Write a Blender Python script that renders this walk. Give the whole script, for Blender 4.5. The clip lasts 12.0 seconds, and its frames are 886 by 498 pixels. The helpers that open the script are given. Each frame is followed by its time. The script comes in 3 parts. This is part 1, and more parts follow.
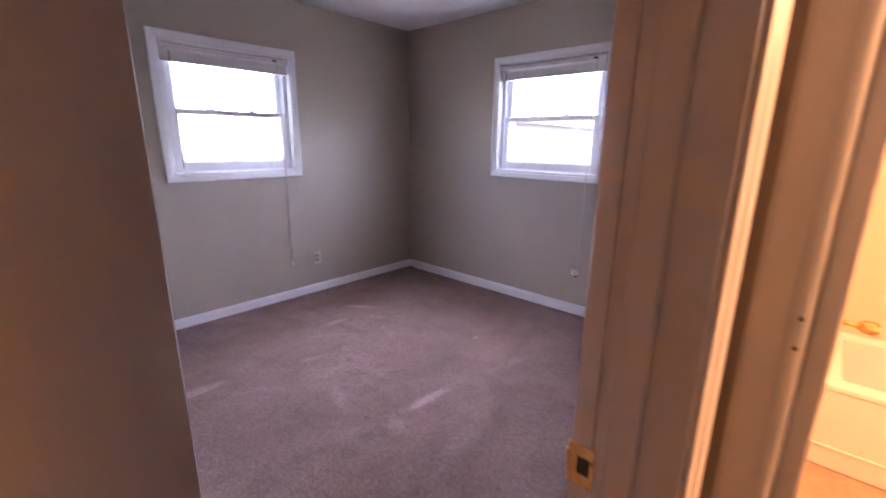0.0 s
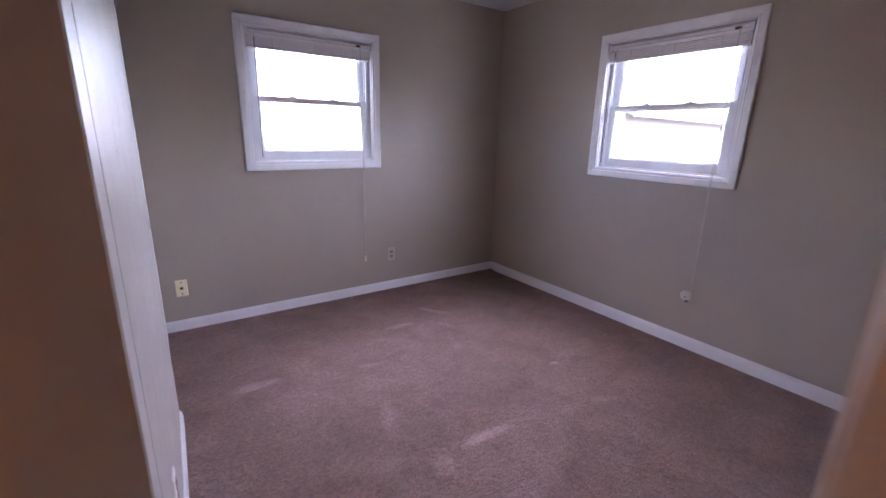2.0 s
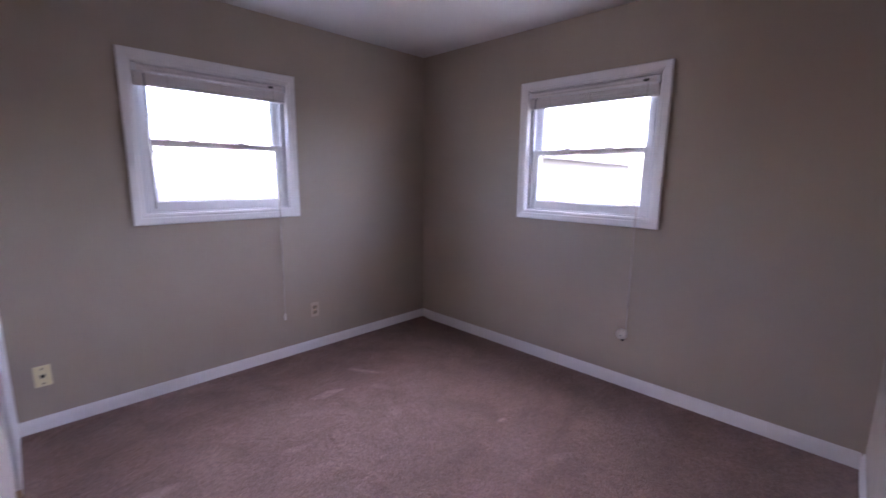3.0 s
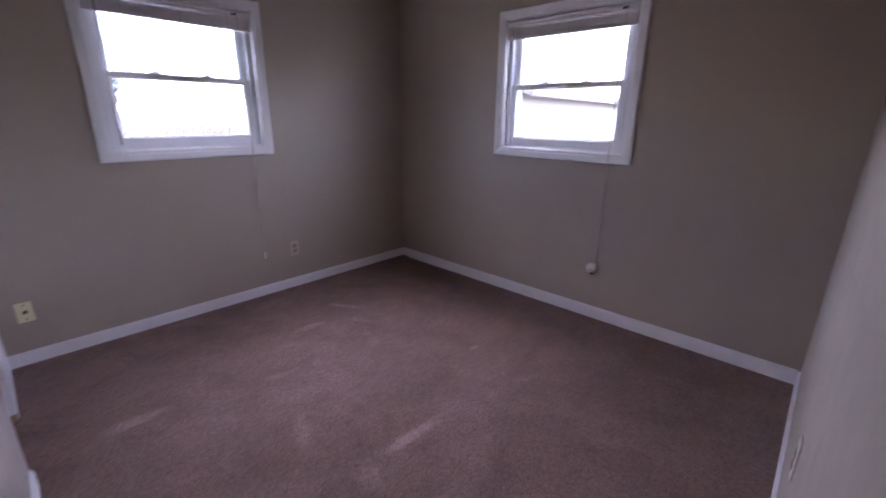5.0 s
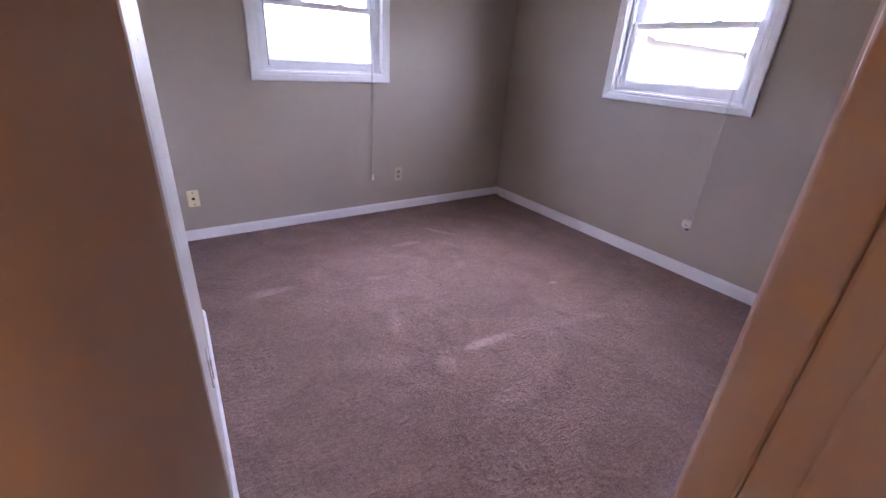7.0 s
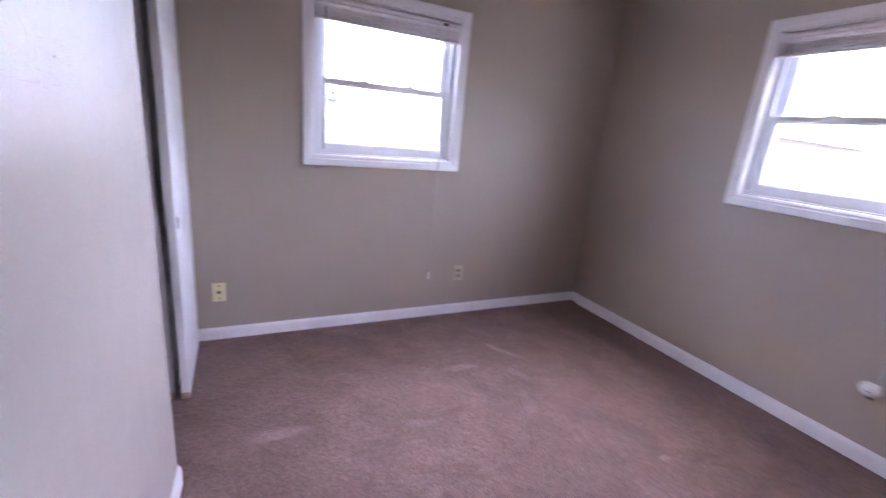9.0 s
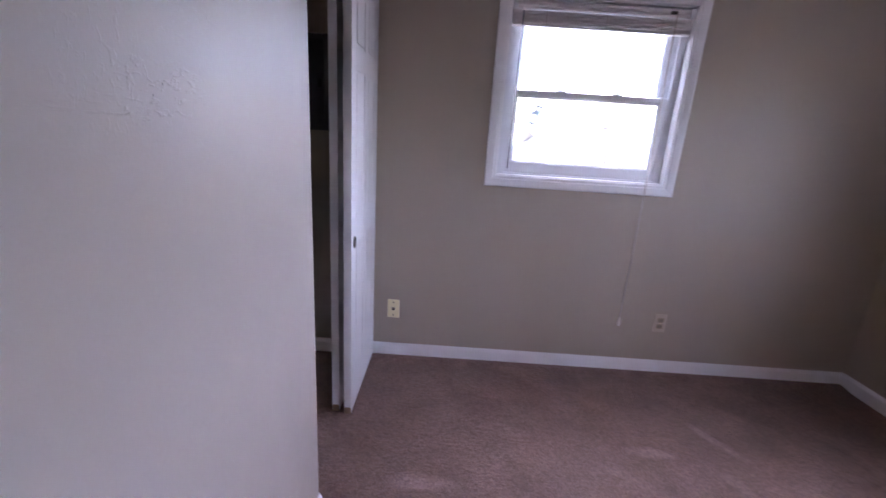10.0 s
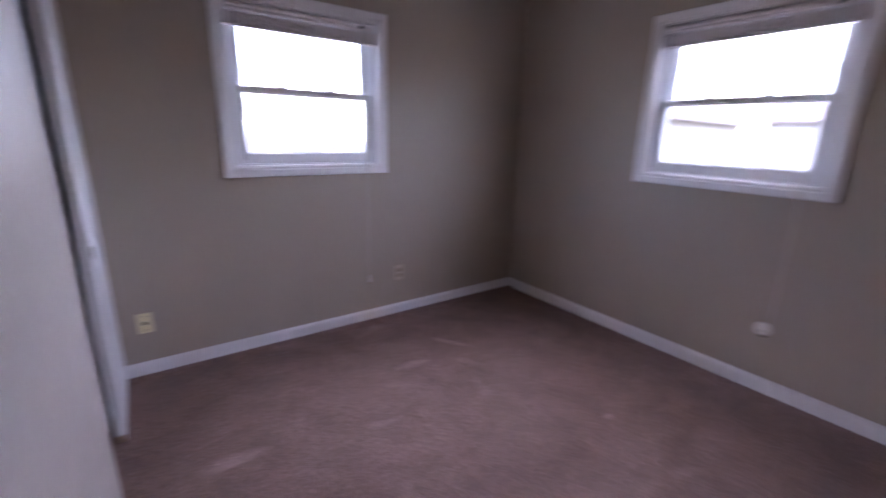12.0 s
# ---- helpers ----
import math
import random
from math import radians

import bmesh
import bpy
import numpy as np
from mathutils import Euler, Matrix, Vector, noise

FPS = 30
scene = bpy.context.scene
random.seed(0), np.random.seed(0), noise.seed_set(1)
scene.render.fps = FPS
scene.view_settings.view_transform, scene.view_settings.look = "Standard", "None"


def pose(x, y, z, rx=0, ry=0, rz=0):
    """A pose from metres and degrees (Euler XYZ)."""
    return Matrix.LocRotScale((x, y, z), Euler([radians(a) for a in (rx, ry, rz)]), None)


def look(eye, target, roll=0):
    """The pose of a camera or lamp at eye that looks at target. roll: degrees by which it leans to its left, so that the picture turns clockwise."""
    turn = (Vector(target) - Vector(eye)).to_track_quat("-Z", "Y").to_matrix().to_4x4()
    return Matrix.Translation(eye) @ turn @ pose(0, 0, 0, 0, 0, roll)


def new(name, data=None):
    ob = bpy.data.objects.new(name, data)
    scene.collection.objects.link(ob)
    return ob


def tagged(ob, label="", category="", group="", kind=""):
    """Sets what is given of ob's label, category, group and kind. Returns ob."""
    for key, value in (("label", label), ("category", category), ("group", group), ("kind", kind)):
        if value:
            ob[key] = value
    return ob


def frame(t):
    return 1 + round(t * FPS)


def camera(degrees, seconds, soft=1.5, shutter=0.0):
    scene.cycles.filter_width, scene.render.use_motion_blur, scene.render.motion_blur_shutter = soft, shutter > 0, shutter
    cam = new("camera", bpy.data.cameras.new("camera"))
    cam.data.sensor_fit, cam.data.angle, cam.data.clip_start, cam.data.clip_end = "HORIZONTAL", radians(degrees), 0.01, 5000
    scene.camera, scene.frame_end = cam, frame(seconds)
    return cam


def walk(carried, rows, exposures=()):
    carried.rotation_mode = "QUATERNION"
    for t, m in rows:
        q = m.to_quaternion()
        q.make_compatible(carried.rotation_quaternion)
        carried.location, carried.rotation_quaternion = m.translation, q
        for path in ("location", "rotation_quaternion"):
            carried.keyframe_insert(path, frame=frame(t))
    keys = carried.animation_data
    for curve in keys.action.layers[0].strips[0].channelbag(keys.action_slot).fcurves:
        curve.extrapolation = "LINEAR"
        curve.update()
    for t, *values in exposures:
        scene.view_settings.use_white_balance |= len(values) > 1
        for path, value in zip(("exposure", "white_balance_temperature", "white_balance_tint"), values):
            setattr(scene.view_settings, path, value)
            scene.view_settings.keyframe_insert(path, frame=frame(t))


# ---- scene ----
cam = camera(92.5, 12.0, shutter=0.5)
PATH = [
    (0, (-3.112, -3.337, 1.356), (-1.682, -2.029, 0.863), 0.6),
    (0.5, (-2.984, -3.259, 1.356), (-1.691, -1.797, 0.92), -0.3),
    (1, (-2.866, -3.231, 1.361), (-1.691, -1.685, 0.883), 0.3),
    (1.5, (-2.818, -3.21, 1.331), (-1.749, -1.594, 0.834), -0.1),
    (2, (-2.797, -3.154, 1.334), (-1.696, -1.569, 0.811), 1.4),
    (2.5, (-2.763, -3.029, 1.354), (-1.533, -1.506, 0.943), 0.3),
    (3, (-2.723, -2.945, 1.365), (-1.318, -1.563, 1.025), 0.7),
    (3.2, (-2.713, -2.926, 1.363), (-1.247, -1.609, 1.022), 0.5),
    (4.8, (-2.71, -3.011, 1.329), (-1.246, -1.766, 0.777), 0.4),
    (5, (-2.698, -3.043, 1.335), (-1.3, -1.744, 0.737), 0.7),
    (5.5, (-2.769, -3.079, 1.313), (-1.508, -1.695, 0.608), 1.5),
    (6, (-2.819, -3.145, 1.29), (-1.672, -1.686, 0.545), 2.2),
    (6.5, (-2.857, -3.181, 1.286), (-1.815, -1.687, 0.46), 1.6),
    (6.7, (-2.865, -3.201, 1.288), (-1.831, -1.711, 0.446), 2.8),
    (8.3, (-2.764, -2.898, 1.289), (-1.652, -1.371, 0.633), 4.6),
    (8.5, (-2.698, -2.797, 1.292), (-1.588, -1.24, 0.708), 5.5),
    (9, (-2.581, -2.601, 1.325), (-1.725, -0.875, 0.786), 5.3),
    (9.5, (-2.475, -2.391, 1.338), (-2.155, -0.5, 0.771), 5.6),
    (10, (-2.434, -2.291, 1.349), (-2.442, -0.369, 0.794), 3.7),
    (10.5, (-2.4, -2.274, 1.369), (-2.571, -0.351, 0.847), 2.1),
    (11, (-2.445, -2.283, 1.369), (-2.509, -0.351, 0.854), 1.6),
    (11.5, (-2.492, -2.402, 1.366), (-2.138, -0.514, 0.808), -2.8),
    (12, (-2.642, -2.618, 1.329), (-1.512, -1.054, 0.803), 1.5),
]

EXPOSURES = [(t, stops + 0.44, 6120, 33) for t, stops in ((0.0, 5.2), (0.5, 5.0), (1.0, 5.0), (2.5, 4.87), (3.0, 4.72), (5.0, 4.33), (6.5, 5.0), (8.5, 5.52), (9.5, 5.0), (10.5, 4.56), (11.2, 4.42), (12.0, 4.45))]
walk(cam, [(t, look(eye, target, roll)) for t, eye, target, roll in PATH], EXPOSURES)

# ---- daylight: closed overcast, the sun spread over the whole cloud ----
SUN_EL, SUN_AZ = 84.0, 92.0
world = bpy.data.worlds.new("world")
scene.world = world
world.use_nodes = True
wn, wl = world.node_tree.nodes, world.node_tree.links
sky = wn.new("ShaderNodeTexSky")
sky.sky_type, sky.sun_disc = "NISHITA", False
sky.sun_elevation, sky.sun_rotation = radians(SUN_EL), radians(SUN_AZ)
sky.air_density, sky.dust_density, sky.ozone_density = 1.0, 2.5, 1.0
wl.new(sky.outputs[0], wn["Background"].inputs[0])
wn["Background"].inputs[1].default_value = 0.15

sun = new("sun", bpy.data.lights.new("sun", "SUN"))
sun.data.energy, sun.data.angle, sun.data.color = 1.15, radians(150), (0.97, 0.98, 1.0)
sun_way = Vector((math.sin(radians(SUN_AZ)) * math.cos(radians(SUN_EL)), math.cos(radians(SUN_AZ)) * math.cos(radians(SUN_EL)), math.sin(radians(SUN_EL))))
sun.matrix_world = look(sun_way * 30, (0, 0, 0))


def bulb(name, place, watts, radius, colour):
    ob = new(name, bpy.data.lights.new(name, "POINT"))
    ob.data.energy, ob.data.shadow_soft_size, ob.data.color = watts, radius, colour
    ob.location = place
    return ob


WARM = (1.0, 0.495, 0.20)
bulb("hall_lamp", (-2.74, -3.80, 1.98), 0.036, 0.09, (1.0, 0.64, 0.43))
bulb("bathroom_lamp", (-1.88, -4.32, 2.00), 3.7, 0.24, WARM)


# ---- materials ----
def material(name, colour, rough=0.5, metal=0.0, spec=0.5):
    m = bpy.data.materials.new(name)
    m.use_nodes = True
    b = m.node_tree.nodes["Principled BSDF"]
    b.inputs["Base Color"].default_value = (*colour, 1)
    b.inputs["Roughness"].default_value, b.inputs["Metallic"].default_value = rough, metal
    b.inputs["Specular IOR Level"].default_value = spec
    return m


def noise_node(m, scale, detail=4.0, rough=0.55, stretch=None, distort=0.0):
    n, l = m.node_tree.nodes, m.node_tree.links
    c = n.new("ShaderNodeTexCoord")
    t = n.new("ShaderNodeTexNoise")
    t.inputs["Scale"].default_value, t.inputs["Detail"].default_value = scale, detail
    t.inputs["Roughness"].default_value, t.inputs["Distortion"].default_value = rough, distort
    if stretch:
        g = n.new("ShaderNodeMapping")
        g.inputs["Scale"].default_value = stretch
        l.new(c.outputs["Object"], g.inputs[0])
        l.new(g.outputs[0], t.inputs["Vector"])
    else:
        l.new(c.outputs["Object"], t.inputs["Vector"])
    return t


def ramp_node(m, source, stops):
    r = m.node_tree.nodes.new("ShaderNodeValToRGB")
    while len(r.color_ramp.elements) < len(stops):
        r.color_ramp.elements.new(0.5)
    for e, (p, c) in zip(r.color_ramp.elements, stops):
        e.position, e.color = p, (*c, 1)
    m.node_tree.links.new(source, r.inputs[0])
    return r


def mix_node(m, kind, factor, a, b):
    x = m.node_tree.nodes.new("ShaderNodeMix")
    x.data_type, x.blend_type = "RGBA", kind
    for sock, v in ((x.inputs[0], factor), (x.inputs[6], a), (x.inputs[7], b)):
        if isinstance(v, bpy.types.NodeSocket):
            m.node_tree.links.new(v, sock)
        else:
            sock.default_value = v if isinstance(v, float) else (*v, 1)
    return x.outputs[2]


def bump_node(m, height, strength, distance, under=None):
    b = m.node_tree.nodes.new("ShaderNodeBump")
    b.inputs["Strength"].default_value, b.inputs["Distance"].default_value = strength, distance
    m.node_tree.links.new(height, b.inputs["Height"])
    if under:
        m.node_tree.links.new(under, b.inputs["Normal"])
    return b.outputs[0]


def finish(m, colour=None, normal=None, rough=None):
    b = m.node_tree.nodes["Principled BSDF"]
    for key, v in (("Base Color", colour), ("Normal", normal), ("Roughness", rough)):
        if v:
            m.node_tree.links.new(v, b.inputs[key])
    return m


def shade(c, f):
    return tuple(min(1, x * f) for x in c)


def grained(name, colour, rough, spec=0.5, big=1.2, small=60.0, amount=0.06, bump=0.15, depth=0.002, metal=0.0, stretch=None):
    """A surface with broad and fine variation of colour, roughness and relief."""
    m = material(name, colour, rough, metal, spec)
    broad, fine = noise_node(m, big, 5), noise_node(m, small, 3, stretch=stretch)
    r1 = ramp_node(m, broad.outputs[0], ((0.3, shade(colour, 1 - amount)), (0.7, shade(colour, 1 + amount))))
    r2 = ramp_node(m, fine.outputs[0], ((0.3, (1 - amount,) * 3), (0.7, (1.0, 1.0, 1.0))))
    rr = ramp_node(m, broad.outputs[0], ((0.3, (rough * 0.85,) * 3), (0.7, (min(1, rough * 1.15),) * 3)))
    return finish(m, mix_node(m, "MULTIPLY", 1.0, r1.outputs[0], r2.outputs[0]), bump_node(m, fine.outputs[0], bump, depth), rr.outputs[0])


BEIGE = (0.392, 0.336, 0.270)


def wall_paint(name, colour, rough, streaks):
    """Satin wall paint: roller stipple, faint patches and, where streaks is up, old brush and trowel marks."""
    m = material(name, colour, rough, 0, 0.5)
    broad = noise_node(m, 0.9, 5)
    stipple = noise_node(m, 170, 2)
    lumps = noise_node(m, 9, 6, 0.6, (1.0, 1.0, 0.7))
    marks = noise_node(m, 14, 6, 0.7, (0.7, 0.7, 1.6), 1.2)
    cut = ramp_node(m, marks.outputs[0], ((0.52, (0, 0, 0)), (0.66, (1, 1, 1))))
    r = ramp_node(m, broad.outputs[0], ((0.3, shade(colour, 0.95)), (0.7, shade(colour, 1.04))))
    n = bump_node(m, stipple.outputs[0], 0.10, 0.002)
    n = bump_node(m, lumps.outputs[0], 0.06, 0.012, n)
    where = ramp_node(m, broad.outputs[0], ((0.42, (0, 0, 0)), (0.58, (1, 1, 1))))
    n = bump_node(m, mix_node(m, "MULTIPLY", 1.0, cut.outputs[0], where.outputs[0]), streaks, 0.004, n)
    rr = ramp_node(m, lumps.outputs[0], ((0.3, (rough * 0.9,) * 3), (0.7, (min(1, rough * 1.12),) * 3)))
    return finish(m, r.outputs[0], n, rr.outputs[0])


M_WALL = wall_paint("beige_wall_paint", BEIGE, 0.50, 0.03)


def marked_paint(name, colour, rough, patches):
    """Satin paint over old filler: fine strokes and nicks in a few patches, smooth elsewhere."""
    m = material(name, colour, rough, 0, 0.36)
    n, l = m.node_tree.nodes, m.node_tree.links
    broad, stipple, lumps = noise_node(m, 0.9, 5), noise_node(m, 170, 2), noise_node(m, 9, 6, 0.6, (1.0, 1.0, 0.7))
    r = ramp_node(m, broad.outputs[0], ((0.3, shade(colour, 0.95)), (0.7, shade(colour, 1.04))))
    nm = bump_node(m, stipple.outputs[0], 0.12, 0.002)
    nm = bump_node(m, lumps.outputs[0], 0.03, 0.010, nm)
    co = n.new("ShaderNodeTexCoord")
    for y, z, angle, length, width, stretch, power in patches:
        g = n.new("ShaderNodeMapping")
        g.vector_type = "TEXTURE"
        g.inputs["Location"].default_value, g.inputs["Rotation"].default_value = (0, y, z), (radians(angle), 0, 0)
        g.inputs["Scale"].default_value = (100, length, width)
        l.new(co.outputs["Object"], g.inputs[0])
        ln = n.new("ShaderNodeVectorMath")
        ln.operation = "LENGTH"
        l.new(g.outputs[0], ln.inputs[0])
        mr = n.new("ShaderNodeMapRange")
        mr.interpolation_type = "SMOOTHSTEP"
        mr.inputs[1].default_value, mr.inputs[2].default_value = 1.0, 0.3
        l.new(ln.outputs["Value"], mr.inputs[0])
        marks = noise_node(m, 64, 4, 0.6, stretch, 0.7)
        cut = ramp_node(m, marks.outputs[0], ((0.55, (0, 0, 0)), (0.64, (1, 1, 1))))
        nm = bump_node(m, mix_node(m, "MULTIPLY", 1.0, cut.outputs[0], mr.outputs[0]), power, 0.0016, nm)
    rr = ramp_node(m, lumps.outputs[0], ((0.3, (rough * 0.9,) * 3), (0.7, (min(1, rough * 1.12),) * 3)))
    return finish(m, r.outputs[0], nm, rr.outputs[0])


# old filler: y, z, turn, half width, half height, stretch of the strokes, depth
M_STUB = marked_paint("beige_satin_paint_over_marks", (0.365, 0.325, 0.286), 0.42, (
    (-1.77, 1.395, 10, 0.10, 0.10, (1, 1.2, 0.8), 0.36), (-1.62, 1.51, 0, 0.15, 0.08, (1, 0.6, 2.0), 0.45),
    (-1.66, 1.37, 0, 0.13, 0.06, (1, 0.7, 1.8), 0.42), (-1.83, 1.352, 8, 0.10, 0.016, (1, 0.3, 2.0), 0.5), (-1.76, 1.345, -3, 0.06, 0.012, (1, 0.25, 2.0), 0.6), (-1.66, 1.72, 0, 0.32, 0.24, (1, 0.6, 0.9), 0.18), (-1.50, 1.20, 0, 0.25, 0.16, (1, 0.7, 0.9), 0.16)))
M_CEIL = grained("white_ceiling_paint", (0.62, 0.61, 0.595), 0.8, big=2.0, small=90, amount=0.03, bump=0.35, depth=0.004)
M_TRIM = grained("white_trim_paint", (0.78, 0.78, 0.79), 0.35, big=2.5, small=45, amount=0.03, bump=0.08, depth=0.001)
M_JAMB = grained("white_door_frame_gloss", (0.62, 0.60, 0.585), 0.38, big=3.0, small=30, amount=0.05, bump=0.16, depth=0.0015, stretch=(1, 1, 0.15))
M_VINYL = grained("white_window_vinyl", (0.70, 0.72, 0.75), 0.32, big=3, small=20, amount=0.02, bump=0.03, depth=0.0006)
M_BLIND = grained("white_blind_slat", (0.74, 0.70, 0.70), 0.4, big=4, small=50, amount=0.05, bump=0.05, depth=0.0005, stretch=(0.1, 0.1, 1))
M_DOOR = grained("white_moulded_door", (0.76, 0.77, 0.79), 0.36, big=2, small=80, amount=0.03, bump=0.03, depth=0.001, stretch=(1, 1, 0.08))
M_EDGE = grained("bare_door_edge_wood", (0.42, 0.29, 0.19), 0.7, big=9, small=60, amount=0.2)
M_IVORY = grained("ivory_plastic", (0.80, 0.74, 0.47), 0.35, big=20, small=90, amount=0.03, bump=0.03, depth=0.0004)
M_WHITE = grained("white_plastic", (0.72, 0.69, 0.64), 0.35, big=20, small=90, amount=0.03, bump=0.03, depth=0.0004)
M_PLATE = grained("beige_plate", (0.52, 0.44, 0.35), 0.4, big=20, small=90, amount=0.04, bump=0.03, depth=0.0004)
M_TAN = grained("aged_tan_plastic", (0.33, 0.27, 0.20), 0.4, big=20, small=90, amount=0.05, bump=0.03, depth=0.0004)
M_PANEL = grained("grey_panel_steel", (0.085, 0.08, 0.08), 0.5, big=3, small=50, amount=0.08, bump=0.05, depth=0.001)
M_NICK = grained("paint_nick_grey", (0.34, 0.30, 0.27), 0.5, big=60, small=300, amount=0.1)
M_DARK = material("dark_slot", (0.03, 0.025, 0.02), 0.6)
M_BRASS = grained("brass", (0.80, 0.58, 0.24), 0.28, metal=1.0, big=30, small=120, amount=0.1, bump=0.05, depth=0.0005)
M_BRONZE = grained("dark_bronze", (0.10, 0.08, 0.06), 0.35, metal=0.8, big=40, small=100, amount=0.15)
M_CORD = grained("cotton_cord", (0.52, 0.47, 0.43), 0.85, big=30, small=300, amount=0.1)
M_CLEAR = material("clear_wand", (0.38, 0.39, 0.42), 0.15)
M_CLEAR.node_tree.nodes["Principled BSDF"].inputs["Transmission Weight"].default_value = 0.35
M_SHELF = grained("painted_shelf", (0.5, 0.46, 0.42), 0.6)
M_TUB = grained("white_enamel", (0.82, 0.80, 0.76), 0.15, big=2, small=30, amount=0.02, bump=0.02, depth=0.0006)
M_TILE = grained("tan_vinyl_floor", (0.45, 0.33, 0.22), 0.4, big=5, small=40, amount=0.15)
M_BATH = wall_paint("cream_bathroom_paint", (0.66, 0.58, 0.45), 0.5, 0.03)
M_SIDING = grained("pale_siding", (0.24, 0.225, 0.22), 0.7, big=0.6, small=20, amount=0.08)
M_ROOF = grained("grey_shingle", (0.085, 0.078, 0.078), 0.9, big=0.8, small=14, amount=0.2, bump=0.4, depth=0.01)
M_FENCE = grained("weathered_fence_board", (0.095, 0.085, 0.088), 0.85, big=1.2, small=30, amount=0.2, bump=0.4, depth=0.005, stretch=(6, 6, 0.4))
M_PALE_ROOF = grained("pale_metal_roof", (0.55, 0.54, 0.54), 0.6, big=0.8, small=14, amount=0.1)
M_BARK = grained("grey_bark", (0.09, 0.075, 0.07), 0.9, big=3, small=30, amount=0.25, bump=0.5, depth=0.01)
M_NEEDLE = grained("blue_green_needles", (0.26, 0.31, 0.33), 0.8, big=2, small=30, amount=0.3)
M_PIPE = grained("dull_grey_pipe", (0.022, 0.020, 0.020), 0.6)
M_FASCIA = grained("brown_fascia_paint", (0.075, 0.06, 0.055), 0.7, big=2, small=30, amount=0.1)
M_LAWN = grained("winter_lawn", (0.09, 0.09, 0.06), 0.95, big=0.4, small=12, amount=0.25, bump=0.5, depth=0.03)

M_GLASS = bpy.data.materials.new("window_glass")
M_GLASS.use_nodes = True
gn, gl = M_GLASS.node_tree.nodes, M_GLASS.node_tree.links
gb = gn["Principled BSDF"]
gb.inputs["Base Color"].default_value, gb.inputs["Roughness"].default_value = (1, 1, 1, 1), 0.0
gb.inputs["Transmission Weight"].default_value, gb.inputs["IOR"].default_value = 1.0, 1.02


def carpet():
    """Mauve-brown cut pile: tufts, brushed patches and the streaks that furniture and a vacuum left in the nap, with a
    broad pool of daylight painted into its colour.
    """
    base = (0.266, 0.170, 0.138)
    m = material("mauve_brown_carpet", base, 1.0, 0, 0.1)
    n, l = m.node_tree.nodes, m.node_tree.links
    m.node_tree.nodes["Principled BSDF"].inputs["Sheen Weight"].default_value = 0.12
    m.node_tree.nodes["Principled BSDF"].inputs["Sheen Roughness"].default_value = 0.5
    co = n.new("ShaderNodeTexCoord")
    wob = noise_node(m, 7, 4)
    off = n.new("ShaderNodeVectorMath")
    off.operation = "MULTIPLY_ADD"
    off.inputs[1].default_value, off.inputs[2].default_value = (0.09, 0.09, 0), (-0.045, -0.045, 0)
    l.new(wob.outputs["Color"], off.inputs[0])
    add = n.new("ShaderNodeVectorMath")
    l.new(co.outputs["Object"], add.inputs[0])
    l.new(off.outputs[0], add.inputs[1])
    total = None
    for x, y, angle, length, width, power in NAP_AND_LIGHT:
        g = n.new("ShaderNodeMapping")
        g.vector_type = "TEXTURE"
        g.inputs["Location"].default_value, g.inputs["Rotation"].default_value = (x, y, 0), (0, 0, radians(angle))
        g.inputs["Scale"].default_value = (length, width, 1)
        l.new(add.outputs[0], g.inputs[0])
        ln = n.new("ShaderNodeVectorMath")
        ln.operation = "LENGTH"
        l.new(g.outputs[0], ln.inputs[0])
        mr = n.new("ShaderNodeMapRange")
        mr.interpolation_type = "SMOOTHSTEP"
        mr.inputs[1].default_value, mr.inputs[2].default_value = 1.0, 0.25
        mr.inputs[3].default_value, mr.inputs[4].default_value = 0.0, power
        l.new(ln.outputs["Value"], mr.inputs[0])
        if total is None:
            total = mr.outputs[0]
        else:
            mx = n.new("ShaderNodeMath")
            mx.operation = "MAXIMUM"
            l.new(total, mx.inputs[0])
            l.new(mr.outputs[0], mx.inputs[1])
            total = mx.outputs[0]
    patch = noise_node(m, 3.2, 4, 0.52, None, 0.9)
    fine = noise_node(m, 46, 6, 0.8)
    tuft = n.new("ShaderNodeTexVoronoi")
    tuft.inputs["Scale"].default_value = 150
    l.new(co.outputs["Object"], tuft.inputs["Vector"])
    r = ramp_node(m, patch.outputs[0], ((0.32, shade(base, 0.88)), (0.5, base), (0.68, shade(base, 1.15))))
    f = ramp_node(m, fine.outputs[0], ((0.28, (0.68, 0.67, 0.67)), (0.72, (1.28, 1.28, 1.28))))
    v = ramp_node(m, tuft.outputs["Distance"], ((0.0, (1.12, 1.12, 1.12)), (0.75, (0.70, 0.68, 0.68))))
    c = mix_node(m, "MULTIPLY", 1.0, r.outputs[0], f.outputs[0])
    c = mix_node(m, "MULTIPLY", 1.0, c, v.outputs[0])
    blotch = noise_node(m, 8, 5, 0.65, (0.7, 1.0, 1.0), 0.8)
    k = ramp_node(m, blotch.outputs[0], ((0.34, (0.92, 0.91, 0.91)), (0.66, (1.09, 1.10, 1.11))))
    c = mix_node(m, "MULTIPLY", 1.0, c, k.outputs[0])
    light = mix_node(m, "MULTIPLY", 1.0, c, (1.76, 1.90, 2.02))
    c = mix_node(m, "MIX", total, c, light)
    nm = bump_node(m, fine.outputs[0], 0.9, 0.012)
    nm = bump_node(m, tuft.outputs["Distance"], -0.6, 0.004, nm)
    comb = noise_node(m, 72, 3, 0.6, (0.35, 1.0, 1.0), 0.5)
